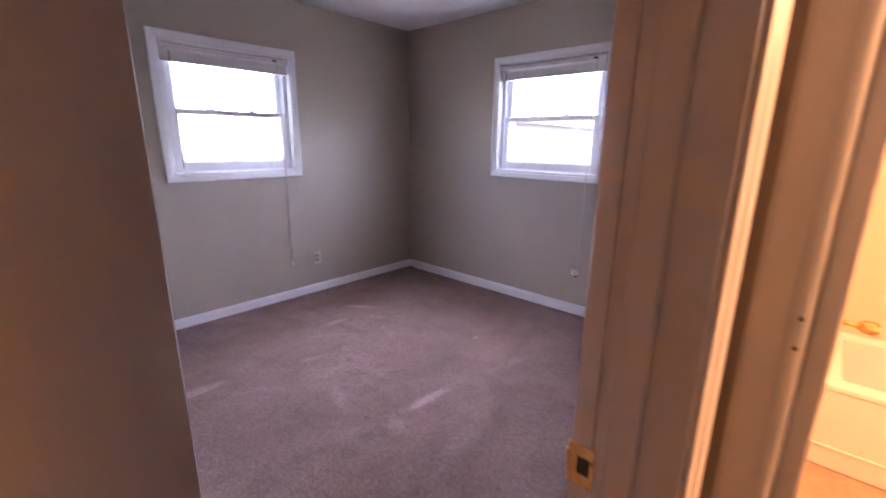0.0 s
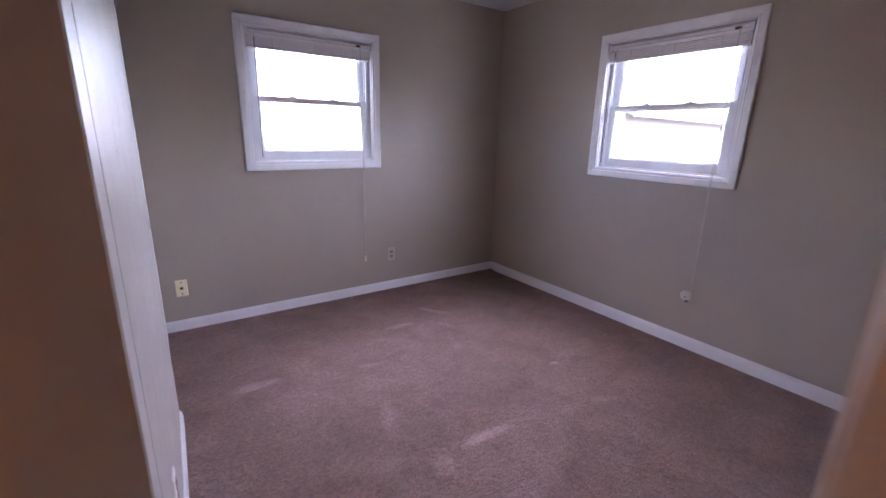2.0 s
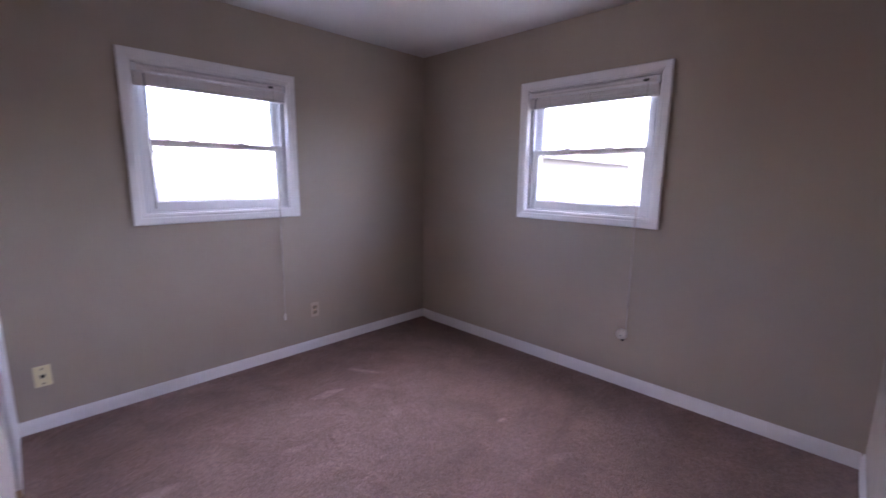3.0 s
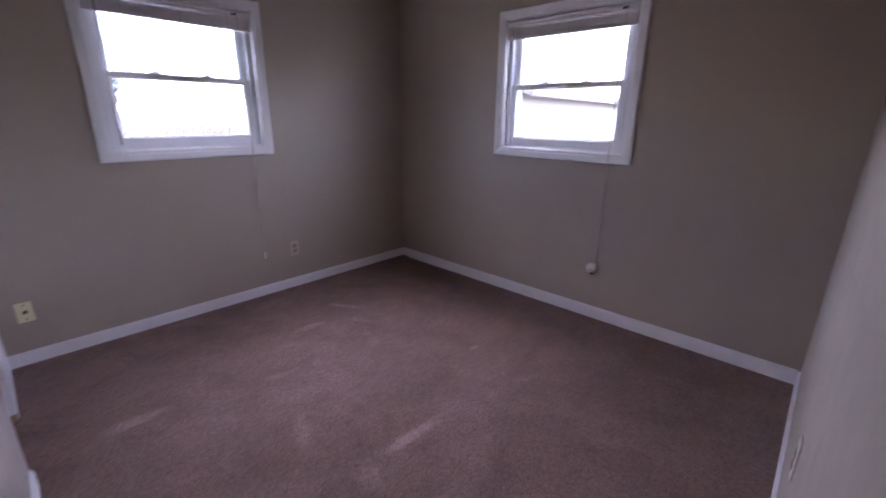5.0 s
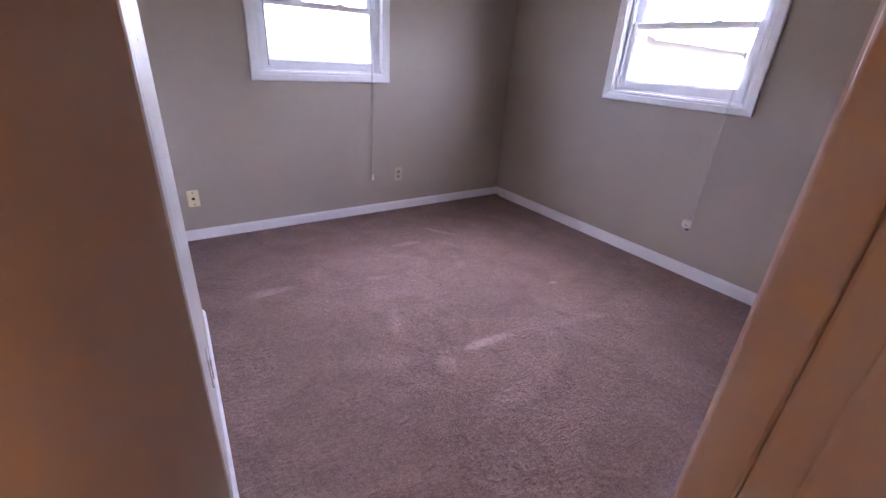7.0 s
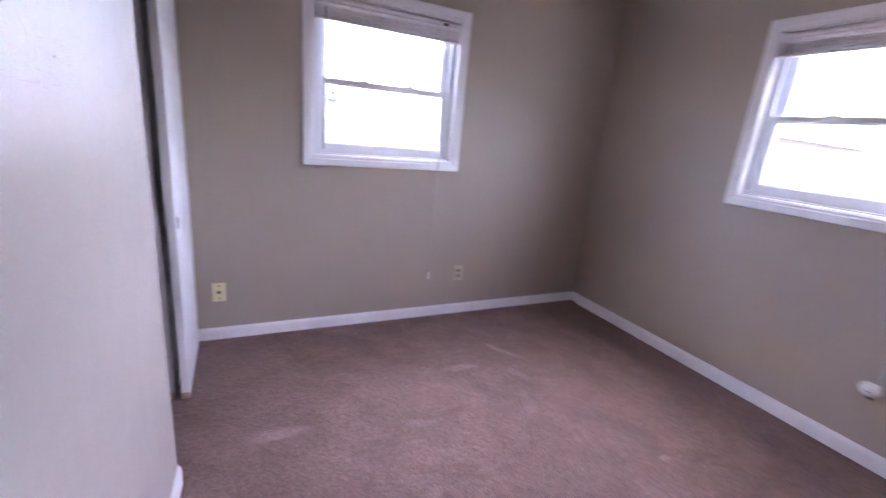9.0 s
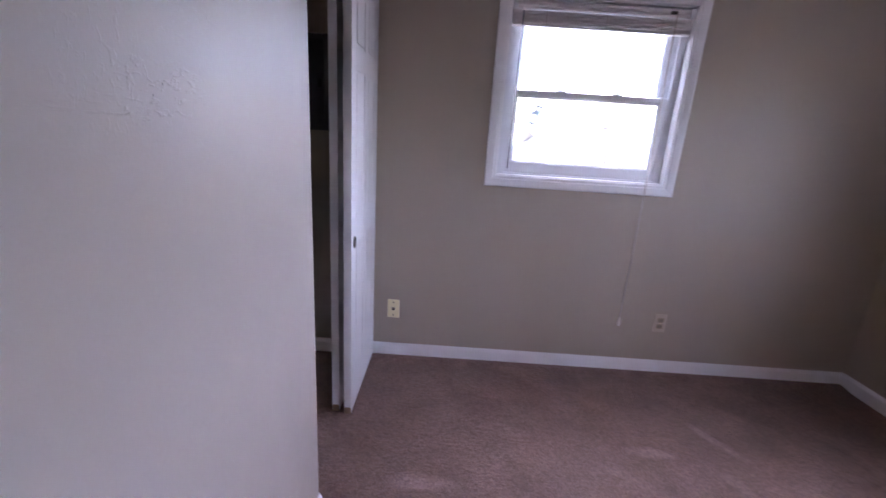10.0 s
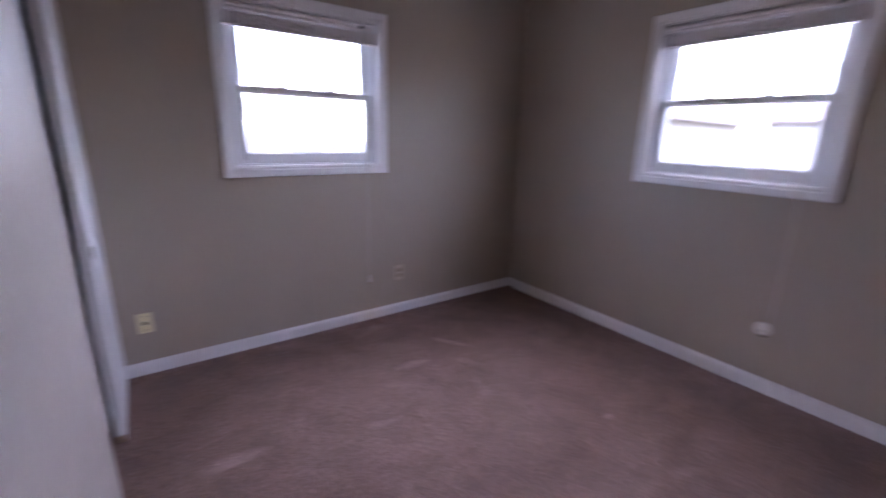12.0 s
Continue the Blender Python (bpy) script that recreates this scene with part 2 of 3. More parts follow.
    rows = mix_node(m, "MULTIPLY", 1.0, comb.outputs[0], ramp_node(m, patch.outputs[0], ((0.40, (0, 0, 0)), (0.60, (1, 1, 1)))).outputs[0])
    nm = bump_node(m, rows, 0.85, 0.012, nm)
    return finish(m, c, nm)


# brushed marks in the nap and one broad painted pool of daylight: x, y, angle, half length, half width, strength
NAP_AND_LIGHT = [
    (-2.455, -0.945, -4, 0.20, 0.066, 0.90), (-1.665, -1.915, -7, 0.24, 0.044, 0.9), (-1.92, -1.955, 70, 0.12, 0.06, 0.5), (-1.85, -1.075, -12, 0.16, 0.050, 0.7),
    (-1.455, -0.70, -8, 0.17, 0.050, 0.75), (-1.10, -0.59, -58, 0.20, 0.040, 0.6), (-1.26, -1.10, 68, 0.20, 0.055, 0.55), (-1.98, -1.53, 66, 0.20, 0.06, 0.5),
    # the first, widest ellipse puts mid-floor window light into the colour
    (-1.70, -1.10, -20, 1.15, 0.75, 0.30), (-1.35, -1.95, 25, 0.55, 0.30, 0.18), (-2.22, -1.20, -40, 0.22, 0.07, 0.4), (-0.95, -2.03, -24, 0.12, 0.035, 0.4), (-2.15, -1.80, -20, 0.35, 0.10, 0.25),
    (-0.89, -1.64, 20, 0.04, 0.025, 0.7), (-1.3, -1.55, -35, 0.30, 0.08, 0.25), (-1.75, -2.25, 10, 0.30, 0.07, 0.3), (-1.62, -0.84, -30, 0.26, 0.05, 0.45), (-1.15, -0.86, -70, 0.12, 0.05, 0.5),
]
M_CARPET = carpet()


# ---- helpers for meshes ----
def mesh_of(name, bm, mat, smooth=False):
    me = bpy.data.meshes.new(name)
    bm.normal_update()
    if smooth:
        for f in bm.faces:
            f.smooth = True
    bm.to_mesh(me)
    bm.free()
    me.materials.append(mat)
    if smooth:
        me.set_sharp_from_angle(angle=radians(35))
    return me


def part(name, bm, mat, parent=None, label="", smooth=False):
    ob = new(name, mesh_of(name, bm, mat, smooth))
    if parent:
        ob.parent = parent
    return tagged(ob, label)


def thing(name, label, category, group="", kind=""):
    ob = new(name)
    ob.empty_display_size = 0.05
    return tagged(ob, label, category, group, kind)


def add_box(bm, lo, hi, bevel=0.0, segments=1):
    s = [hi[i] - lo[i] for i in range(3)]
    c = [(hi[i] + lo[i]) / 2 for i in range(3)]
    made = bmesh.ops.create_cube(bm, size=1, matrix=Matrix.Translation(c) @ Matrix.Diagonal((*s, 1)))
    if bevel:
        edges = list({e for v in made["verts"] for e in v.link_edges})
        bmesh.ops.bevel(bm, geom=edges, offset=bevel, segments=segments, affect="EDGES", profile=0.5)


def boxes(*spans, bevel=0.0, segments=1):
    bm = bmesh.new()
    for lo, hi in spans:
        add_box(bm, lo, hi, bevel, segments)
    return bm


def add_tube(bm, points, radius, sides=8):
    """A round tube through points; radius may be a list."""
    pts = [Vector(p) for p in points]
    rings = []
    for i, p in enumerate(pts):
        d = (pts[min(i + 1, len(pts) - 1)] - pts[max(i - 1, 0)]).normalized()
        u = d.orthogonal().normalized() if abs(d.z) < 0.99 else Vector((1, 0, 0))
        u = (u - d * u.dot(d)).normalized()
        w = d.cross(u)
        r = radius[i] if isinstance(radius, (list, tuple)) else radius
        rings.append([bm.verts.new(p + (u * math.cos(a) + w * math.sin(a)) * r) for a in (2 * math.pi * k / sides for k in range(sides))])
    for a, b in zip(rings, rings[1:]):
        for k in range(sides):
            bm.faces.new((a[k], a[(k + 1) % sides], b[(k + 1) % sides], b[k]))
    bm.faces.new(rings[0][::-1])
    bm.faces.new(rings[-1])


def tube(points, radius, sides=8):
    bm = bmesh.new()
    add_tube(bm, points, radius, sides)
    return bm


def add_lathe(bm, profile, m, sides=24):
    """Turns (radius, height) pairs round the z axis of the pose m."""
    rings = [[bm.verts.new(m @ Vector((r * math.cos(a), r * math.sin(a), h))) for a in (2 * math.pi * k / sides for k in range(sides))] for r, h in profile]
    for a, b in zip(rings, rings[1:]):
        for k in range(sides):
            bm.faces.new((a[k], a[(k + 1) % sides], b[(k + 1) % sides], b[k]))
    bm.faces.new(rings[0][::-1])
    bm.faces.new(rings[-1])


def lathe(profile, m, sides=24):
    bm = bmesh.new()
    add_lathe(bm, profile, m, sides)
    return bm


def add_sweep(bm, section, a, b, out, up, mitre_a=0.0, mitre_b=0.0):
    """Moulding: a section of (out, up) pairs run from a to b; the mitres shift the ends by that much of the up value."""
    a, b, out, up = Vector(a), Vector(b), Vector(out), Vector(up)
    way = (b - a).normalized()
    ra = [bm.verts.new(a + out * s + up * t + way * (mitre_a * t)) for s, t in section]
    rb = [bm.verts.new(b + out * s + up * t - way * (mitre_b * t)) for s, t in section]
    k = len(section)
    for i in range(k):
        bm.faces.new((ra[i], ra[(i + 1) % k], rb[(i + 1) % k], rb[i]))
    bm.faces.new(ra[::-1])
    bm.faces.new(rb)
    bmesh.ops.recalc_face_normals(bm, faces=bm.faces)


def sweep(section, a, b, out, up, mitre_a=0.0, mitre_b=0.0):
    bm = bmesh.new()
    add_sweep(bm, section, a, b, out, up, mitre_a, mitre_b)
    return bm


# ---- plan ----
CEIL = 2.395          # ceiling
CX = -2.819           # face of the closet wall
WD = -3.134           # room face of the door wall at the door
LEAN = 0.028          # by which that wall runs in towards the east
WH = -3.262           # its hall face
SKEW = 0.048
CORNER_Y = -2.301     # end of the closet wall at the entry
CLOSET_Y = -1.102     # near side of the closet opening
HEAD_Z = 1.965        # underside of the closet head
JX = -2.619           # latch-side jamb face
JL = -3.41           # hinge-side jamb face
DOOR_H = 2.03
A0, A1 = -2.247, -1.243        # window in the north wall, outer casing
B0, B1 = -1.066, -2.086        # window in the east wall, outer casing
Z0, Z1 = 1.061, 2.031
CAS = 0.058
BW = -2.452           # hall face of the bathroom wall
YA = -3.345           # jamb face of the bathroom door
FAR = 0.23            # thickness of outer walls


def structure(name, bm, mat, label, category="wall"):
    return tagged(part(name, bm, mat), label, category, kind="structure")


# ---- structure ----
structure("floor", boxes(((-3.7, WH, -0.15), (FAR, FAR, 0.0)), ((-4.9, WH, -0.15), (-3.7, WH + 0.12, 0.0)), ((-4.9, -5.0, -0.15), (BW + 0.06, WH, 0.0))), M_CARPET, "worn mauve-brown cut-pile carpet with brushed marks, daylight painted mid-room", "carpet")
structure("floor_bathroom", boxes(((BW + 0.06, -5.0, -0.15), (FAR, WH, -0.004))), M_TILE, "tan bathroom floor beside the tub", "floor")
structure("ceiling", boxes(((-4.9, -5.0, CEIL), (FAR, WH + 0.12, CEIL + 0.12)), ((-3.7, WH + 0.12, CEIL), (FAR, FAR, CEIL + 0.12))), M_CEIL, "plain white painted ceiling", "ceiling")
ia0, ia1, iz0, iz1 = A0 + CAS - 0.008, A1 - CAS + 0.008, Z0 + CAS - 0.008, Z1 - CAS + 0.008
structure("wall_north", boxes(((-3.7, 0, 0), (ia0, FAR, CEIL)), ((ia1, 0, 0), (FAR, FAR, CEIL)), ((ia0, 0, 0), (ia1, FAR, iz0)), ((ia0, 0, iz1), (ia1, FAR, CEIL))),
          M_WALL, "beige satin-painted wall with a window")
ib0, ib1 = B0 - CAS + 0.008, B1 + CAS - 0.008
structure("wall_east", boxes(((0, ib0, 0), (FAR, 0, CEIL)), ((0, WH, 0), (FAR, ib1, CEIL)), ((0, ib1, 0), (FAR, ib0, iz0)), ((0, ib1, iz1), (FAR, ib0, CEIL))),
          M_WALL, "beige satin-painted wall with a window")
south = boxes(((JX + 0.02, WH, 0), (0, WD, CEIL)), ((-3.62, WH, 0), (JL - 0.02, WD, CEIL)), ((JL - 0.02, WH, DOOR_H + 0.02), (JX + 0.02, WD, CEIL)))
for v in south.verts:
    if v.co.x > -0.01 and v.co.y > WD - 0.01:
        v.co.y += LEAN
structure("wall_south", south, M_WALL, "beige wall with the bedroom doorway")
stub = boxes(((CX - 0.11, CORNER_Y + 0.11, 0), (CX, CLOSET_Y, CEIL)), ((CX - 0.11, CLOSET_Y, HEAD_Z), (CX, 0, CEIL)), ((-3.6, CORNER_Y, 0), (CX, CORNER_Y + 0.11, CEIL)), bevel=0.004)
for v in stub.verts:  # the wall runs slightly out of square
    if v.co.x > CX - 0.01 and v.co.y < CLOSET_Y - 0.001:
        v.co.x -= SKEW * (CLOSET_Y - v.co.y) / (CLOSET_Y - CORNER_Y)
structure("wall_closet", stub,
          M_STUB, "beige glossy wall with old brush marks beside the closet")
structure("wall_west", boxes(((-3.7, WD, 0), (-3.6, 0, CEIL))), M_WALL, "beige wall behind the closet")
structure("wall_hall", boxes(((-4.9, -5.0, 0), (-4.8, WH, CEIL)), ((-4.8, WH, 0), (-3.62, WH + 0.12, CEIL)), ((-4.8, -5.0, 0), (BW, -4.9, CEIL))), M_WALL, "plain beige hallway wall")
structure("wall_bathroom", boxes(((BW, YA + 0.019, 0), (BW + 0.12, WH, CEIL)), ((BW, -4.9, 0), (BW + 0.12, -4.10, CEIL)), ((BW, -4.10, DOOR_H), (BW + 0.12, YA + 0.019, CEIL))), M_WALL, "beige wall with the bathroom doorway")
structure("wall_bathroom_inner", boxes(((BW + 0.12, -3.365, 0), (-1.80, WH, CEIL)), ((-1.80, -3.405, 0), (-0.10, WH, CEIL)), ((-0.10, -4.9, 0), (FAR, WH, CEIL)), ((BW + 0.12, -5.0, 0), (FAR, -4.9, CEIL))), M_BATH, "cream bathroom wall in warm light")

structure("floor_edge", sweep([(0, 0), (0.10, 0.0004), (0.075, 0.003), (0.045, 0.0085), (0.025, 0.0105), (0, 0.0095)], (CX - 0.02, 0, 0), (0, 0, 0), (0, -1, 0), (0, 0, 1)), M_CARPET, "carpet edge risen over its tack strip", "carpet")

# baseboards
BASE = [(0, 0), (0.012, 0), (0.012, 0.062), (0.009, 0.072), (0.005, 0.078), (0.004, 0.083), (0, 0.083)]
U = (0, 0, 1)
for a, b, out in (
    ((CX - 0.022, 0, 0), (0, 0, 0), (0, -1, 0)), ((0, -0.012, 0), (0, WD + LEAN + 0.012, 0), (-1, 0, 0)), ((0, WD + LEAN, 0), (JX + 0.066, WD, 0), (0, 1, 0)),
    ((CX - SKEW, CORNER_Y, 0), (CX, CLOSET_Y, 0), (1, 0, 0)), ((-3.6, CORNER_Y, 0), (CX - SKEW + 0.012, CORNER_Y, 0), (0, -1, 0)), ((-3.6, 0, 0), (CX - 0.12, 0, 0), (0, -1, 0)),
):
    tagged(part("baseboard", sweep(BASE, a, b, out, U), M_TRIM), "white painted baseboard along the carpet", "baseboard", kind="structure")


# ---- doorways ----
CASING = [(0, 0), (0.009, 0), (0.011, 0.006), (0.011, 0.016), (0.015, 0.024), (0.017, 0.046), (0.014, 0.056), (0.010, 0.058), (0, 0.058)]


def bedroom_doorway():
    d = tagged(thing("door_1", "white painted bedroom door frame with brass strike plate", "door frame"), kind="structure")
    y0, y1 = WH - 0.002, WD + 0.002
    for x0, x1, s in ((JX, JX + 0.019, -1), (JL - 0.019, JL, 1)):
        part("jamb", boxes(((x0, y0, 0), (x1, -3.160, DOOR_H + 0.019)), bevel=0.0025, segments=2), M_JAMB, d)
        part("jamb_edge", boxes(((x0 + min(s, 0) * 0.0015, -3.160, 0), (x1 + max(s, 0) * 0.0015, y1, DOOR_H + 0.019)), bevel=0.0022, segments=2), M_JAMB, d)
    part("head_jamb", boxes(((JL, y0, DOOR_H), (JX, y1, DOOR_H + 0.019)), bevel=0.002), M_JAMB, d)
    for x0, x1 in ((JX - 0.011, JX), (JL, JL + 0.011)):
        part("door_stop", boxes(((x0, WD - 0.082, 0), (x1, WD - 0.046, DOOR_H - 0.011)), bevel=0.004, segments=2), M_JAMB, d)
    part("door_stop", boxes(((JL, WD - 0.082, DOOR_H - 0.011), (JX, WD - 0.046, DOOR_H)), bevel=0.003), M_JAMB, d)
    thin = [(o * 0.55, u) for o, u in CASING]
    for wall, out, section in ((WD, 1, thin), (WH, -1, CASING)):
        part("casing", sweep(section, (JX + 0.006, wall, 0), (JX + 0.006, wall, DOOR_H + 0.006), (0, out, 0), (1, 0, 0), 0, -1), M_JAMB, d)
        part("casing", sweep(section, (JL - 0.006, wall, 0), (JL - 0.006, wall, DOOR_H + 0.006), (0, out, 0), (-1, 0, 0), 0, -1), M_JAMB, d)
        part("casing", sweep(section, (JL - 0.006, wall, DOOR_H + 0.006), (JX + 0.006, wall, DOOR_H + 0.006), (0, out, 0), (0, 0, 1), -1, -1), M_JAMB, d)
    zs, ys = 0.928, WD - 0.017
    bm = boxes(((JX - 0.0035, ys - 0.014, zs - 0.031), (JX, ys - 0.009, zs + 0.031)), ((JX - 0.0035, ys + 0.009, zs - 0.031), (JX, ys + 0.022, zs + 0.031)),
               ((JX - 0.0035, ys - 0.009, zs - 0.031), (JX, ys + 0.009, zs - 0.014)), ((JX - 0.0035, ys - 0.009, zs + 0.014), (JX, ys + 0.009, zs + 0.031)))
    add_tube(bm, ((JX - 0.0025, ys + 0.022, zs - 0.018), (JX - 0.0025, ys + 0.022, zs + 0.018)), 0.0035, 8)
    plate = part("strike_plate", bm, M_BRASS, d, "brass strike plate with a square hole")
    part("latch_hole", boxes(((JX - 0.0027, ys - 0.009, zs - 0.014), (JX - 0.0015, ys + 0.009, zs + 0.014))), M_DARK, plate)
    for dz in (-0.022, 0.022):
        part("screw", lathe(((0.004, 0), (0.004, 0.001), (0.002, 0.0016)), pose(JX - 0.0035, ys, zs + dz, 0, -90, 0), 10), M_BRASS, plate)
    return d


def bathroom_doorway():
    d = tagged(thing("door_2", "white painted bathroom door frame in warm light", "door frame"), kind="structure")
    ya, yb = YA, -4.10
    nosed = [(0, 0), (0.005, 0), (0.009, 0.004), (0.0125, 0.009), (0.0155, 0.0145), (0.017, 0.021), (0.017, 0.053), (0.013, 0.060), (0, 0.061)]
    for y0, y1 in ((ya, ya + 0.019), (yb - 0.019, yb)):
        part("jamb", boxes(((BW - 0.002, y0, 0), (BW + 0.122, y1, DOOR_H)), bevel=0.002), M_JAMB, d)
    part("door_stop", boxes(((BW + 0.045, ya - 0.028, 0), (BW + 0.085, ya, DOOR_H)), bevel=0.004, segments=2), M_JAMB, d)
    part("casing", sweep(nosed, (BW, ya + 0.002, 0), (BW, ya + 0.002, DOOR_H + 0.006), (-1, 0, 0), (0, 1, 0), 0, -1), M_JAMB, d)
    part("casing", sweep(nosed, (BW, yb - 0.005, 0), (BW, yb - 0.005, DOOR_H + 0.006), (-1, 0, 0), (0, -1, 0), 0, -1), M_JAMB, d)
    part("casing", sweep(nosed, (BW, yb - 0.005, DOOR_H + 0.006), (BW, ya + 0.002, DOOR_H + 0.006), (-1, 0, 0), (0, 0, 1), -1, -1), M_JAMB, d)
    for y, z in ((-3.3355, 1.112), (-3.3350, 1.151)):
        part("latch_hole", lathe(((0.0034, 0), (0.0030, 0.0012)), pose(BW - 0.0124, y, z, 0, -90, 40), 10), M_DARK, d)
    return d


bedroom_doorway()
bathroom_doorway()

# ---- windows: built round the opening's middle, facing -y, then set in their walls ----
WCAS = [(0, 0), (0.010, 0), (0.012, 0.005), (0.012, 0.014), (0.016, 0.020), (0.019, 0.045), (0.019, 0.054), (0.016, 0.058), (0, 0.058)]


def window(name, label, m, wide):
    w = tagged(thing(name, label, "window"), kind="structure")
    hw, z0, z1 = wide / 2 - CAS, Z0 + CAS, Z1 - CAS
    # casing, mitred
    for a, b, up in (((-hw, 0, z0), (-hw, 0, z1), (-1, 0, 0)), ((hw, 0, z0), (hw, 0, z1), (1, 0, 0)), ((-hw, 0, z1), (hw, 0, z1), (0, 0, 1)), ((-hw, 0, z0), (hw, 0, z0), (0, 0, -1))):
        part("casing", sweep(WCAS, a, b, (0, -1, 0), up, -1, -1), M_TRIM, w)
    g = 0.008
    for lo, hi in (((-hw - g, 0, z0 - g), (-hw + 0.006, 0.030, z1 + g)), ((hw - 0.006, 0, z0 - g), (hw + g, 0.030, z1 + g)), ((-hw + 0.006, 0, z1 - 0.006), (hw - 0.006, 0.030, z1 + g))):
        part("jamb_liner", boxes((lo, hi), bevel=0.0015), M_TRIM, w)
    part("stool", boxes(((-hw + 0.006, -0.004, z0 - g), (hw - 0.006, 0.030, z0 + 0.006)), bevel=0.003, segments=2), M_TRIM, w)
    # vinyl frame with tracks
    f = 0.030
    for s in (-1, 1):
        xs = sorted((s * (hw + g), s * (hw - f)))
        part("window_frame", boxes(((xs[0], 0.030, z0 - g), (xs[1], 0.138, z1 + g)), bevel=0.002), M_VINYL, w)
        for y in (0.029, 0.066):
            xt = sorted((s * (hw - f), s * (hw - f - 0.010)))
            part("track_fin", boxes(((xt[0], y, z0), (xt[1], y + 0.006, z1)), bevel=0.001), M_VINYL, w)
    part("window_frame", boxes(((-hw + f, 0.030, z1 - f), (hw - f, 0.138, z1 + g)), bevel=0.002), M_VINYL, w)
    part("window_sill", boxes(((-hw + f, 0.030, z0 - g), (hw - f, 0.138, z0 + 0.016)), bevel=0.003), M_VINYL, w)
    mid = (z0 + z1) / 2 - 0.008
    xi = hw - f - 0.001

    def sash(y, lo, hi, low, top, side):
        s = part("sash", boxes(((-xi, y, lo), (-xi + side, y + 0.030, hi)), ((xi - side, y, lo), (xi, y + 0.030, hi)),
                               ((-xi + side, y, lo), (xi - side, y + 0.030, lo + low)), ((-xi + side, y, hi - top), (xi - side, y + 0.030, hi)), bevel=0.0025), M_VINYL, w)
        b = 0.008
        part("glazing_bead", boxes(((-xi + side, y + 0.008, lo + low), (-xi + side + b, y + 0.022, hi - top)), ((xi - side - b, y + 0.008, lo + low), (xi - side, y + 0.022, hi - top)),
                                   ((-xi + side + b, y + 0.008, lo + low), (xi - side - b, y + 0.022, lo + low + b)), ((-xi + side + b, y + 0.008, hi - top - b), (xi - side - b, y + 0.022, hi - top))), M_VINYL, s)
        pane = part("pane", boxes(((-xi + side + b - 0.003, y + 0.013, lo + low + b - 0.003), (xi - side - b + 0.003, y + 0.017, hi - top - b + 0.003))), M_GLASS, s, "clear glass pane")
        pane.visible_shadow = False
        return s

    lower = sash(0.036, z0 + 0.016, mid + 0.017, 0.056, 0.030, 0.044)
    sash(0.073, mid - 0.017, z1 - f, 0.030, 0.038, 0.050)
    for x in (-0.145, 0.145):
        bm = boxes(((x - 0.028, 0.039, mid + 0.017), (x + 0.028, 0.063, mid + 0.024)), bevel=0.002)
        add_lathe(bm, ((0.011, 0), (0.011, 0.006), (0.007, 0.010)), pose(x, 0.051, mid + 0.0235), 12)
        add_box(bm, (x - 0.004, 0.035, mid + 0.026), (x + 0.024, 0.043, mid + 0.032), 0.001)
        part("sash_lock", bm, M_VINYL, lower)
    for s in (-1, 1):
        part("tilt_latch", boxes(((s * (xi - 0.03) - 0.018, 0.041, mid + 0.017), (s * (xi - 0.03) + 0.018, 0.059, mid + 0.022)), bevel=0.0015), M_VINYL, lower)
    w.matrix_world = m
    return w


PA = pose((A0 + A1) / 2, 0, 0)
PB = pose(0, (B0 + B1) / 2, 0, 0, 0, -90)
window("window_1", "white double-hung window with raised blind, bright outside", PA, A1 - A0)
window("window_2", "white double-hung window looking onto a neighbouring house", PB, B0 - B1)


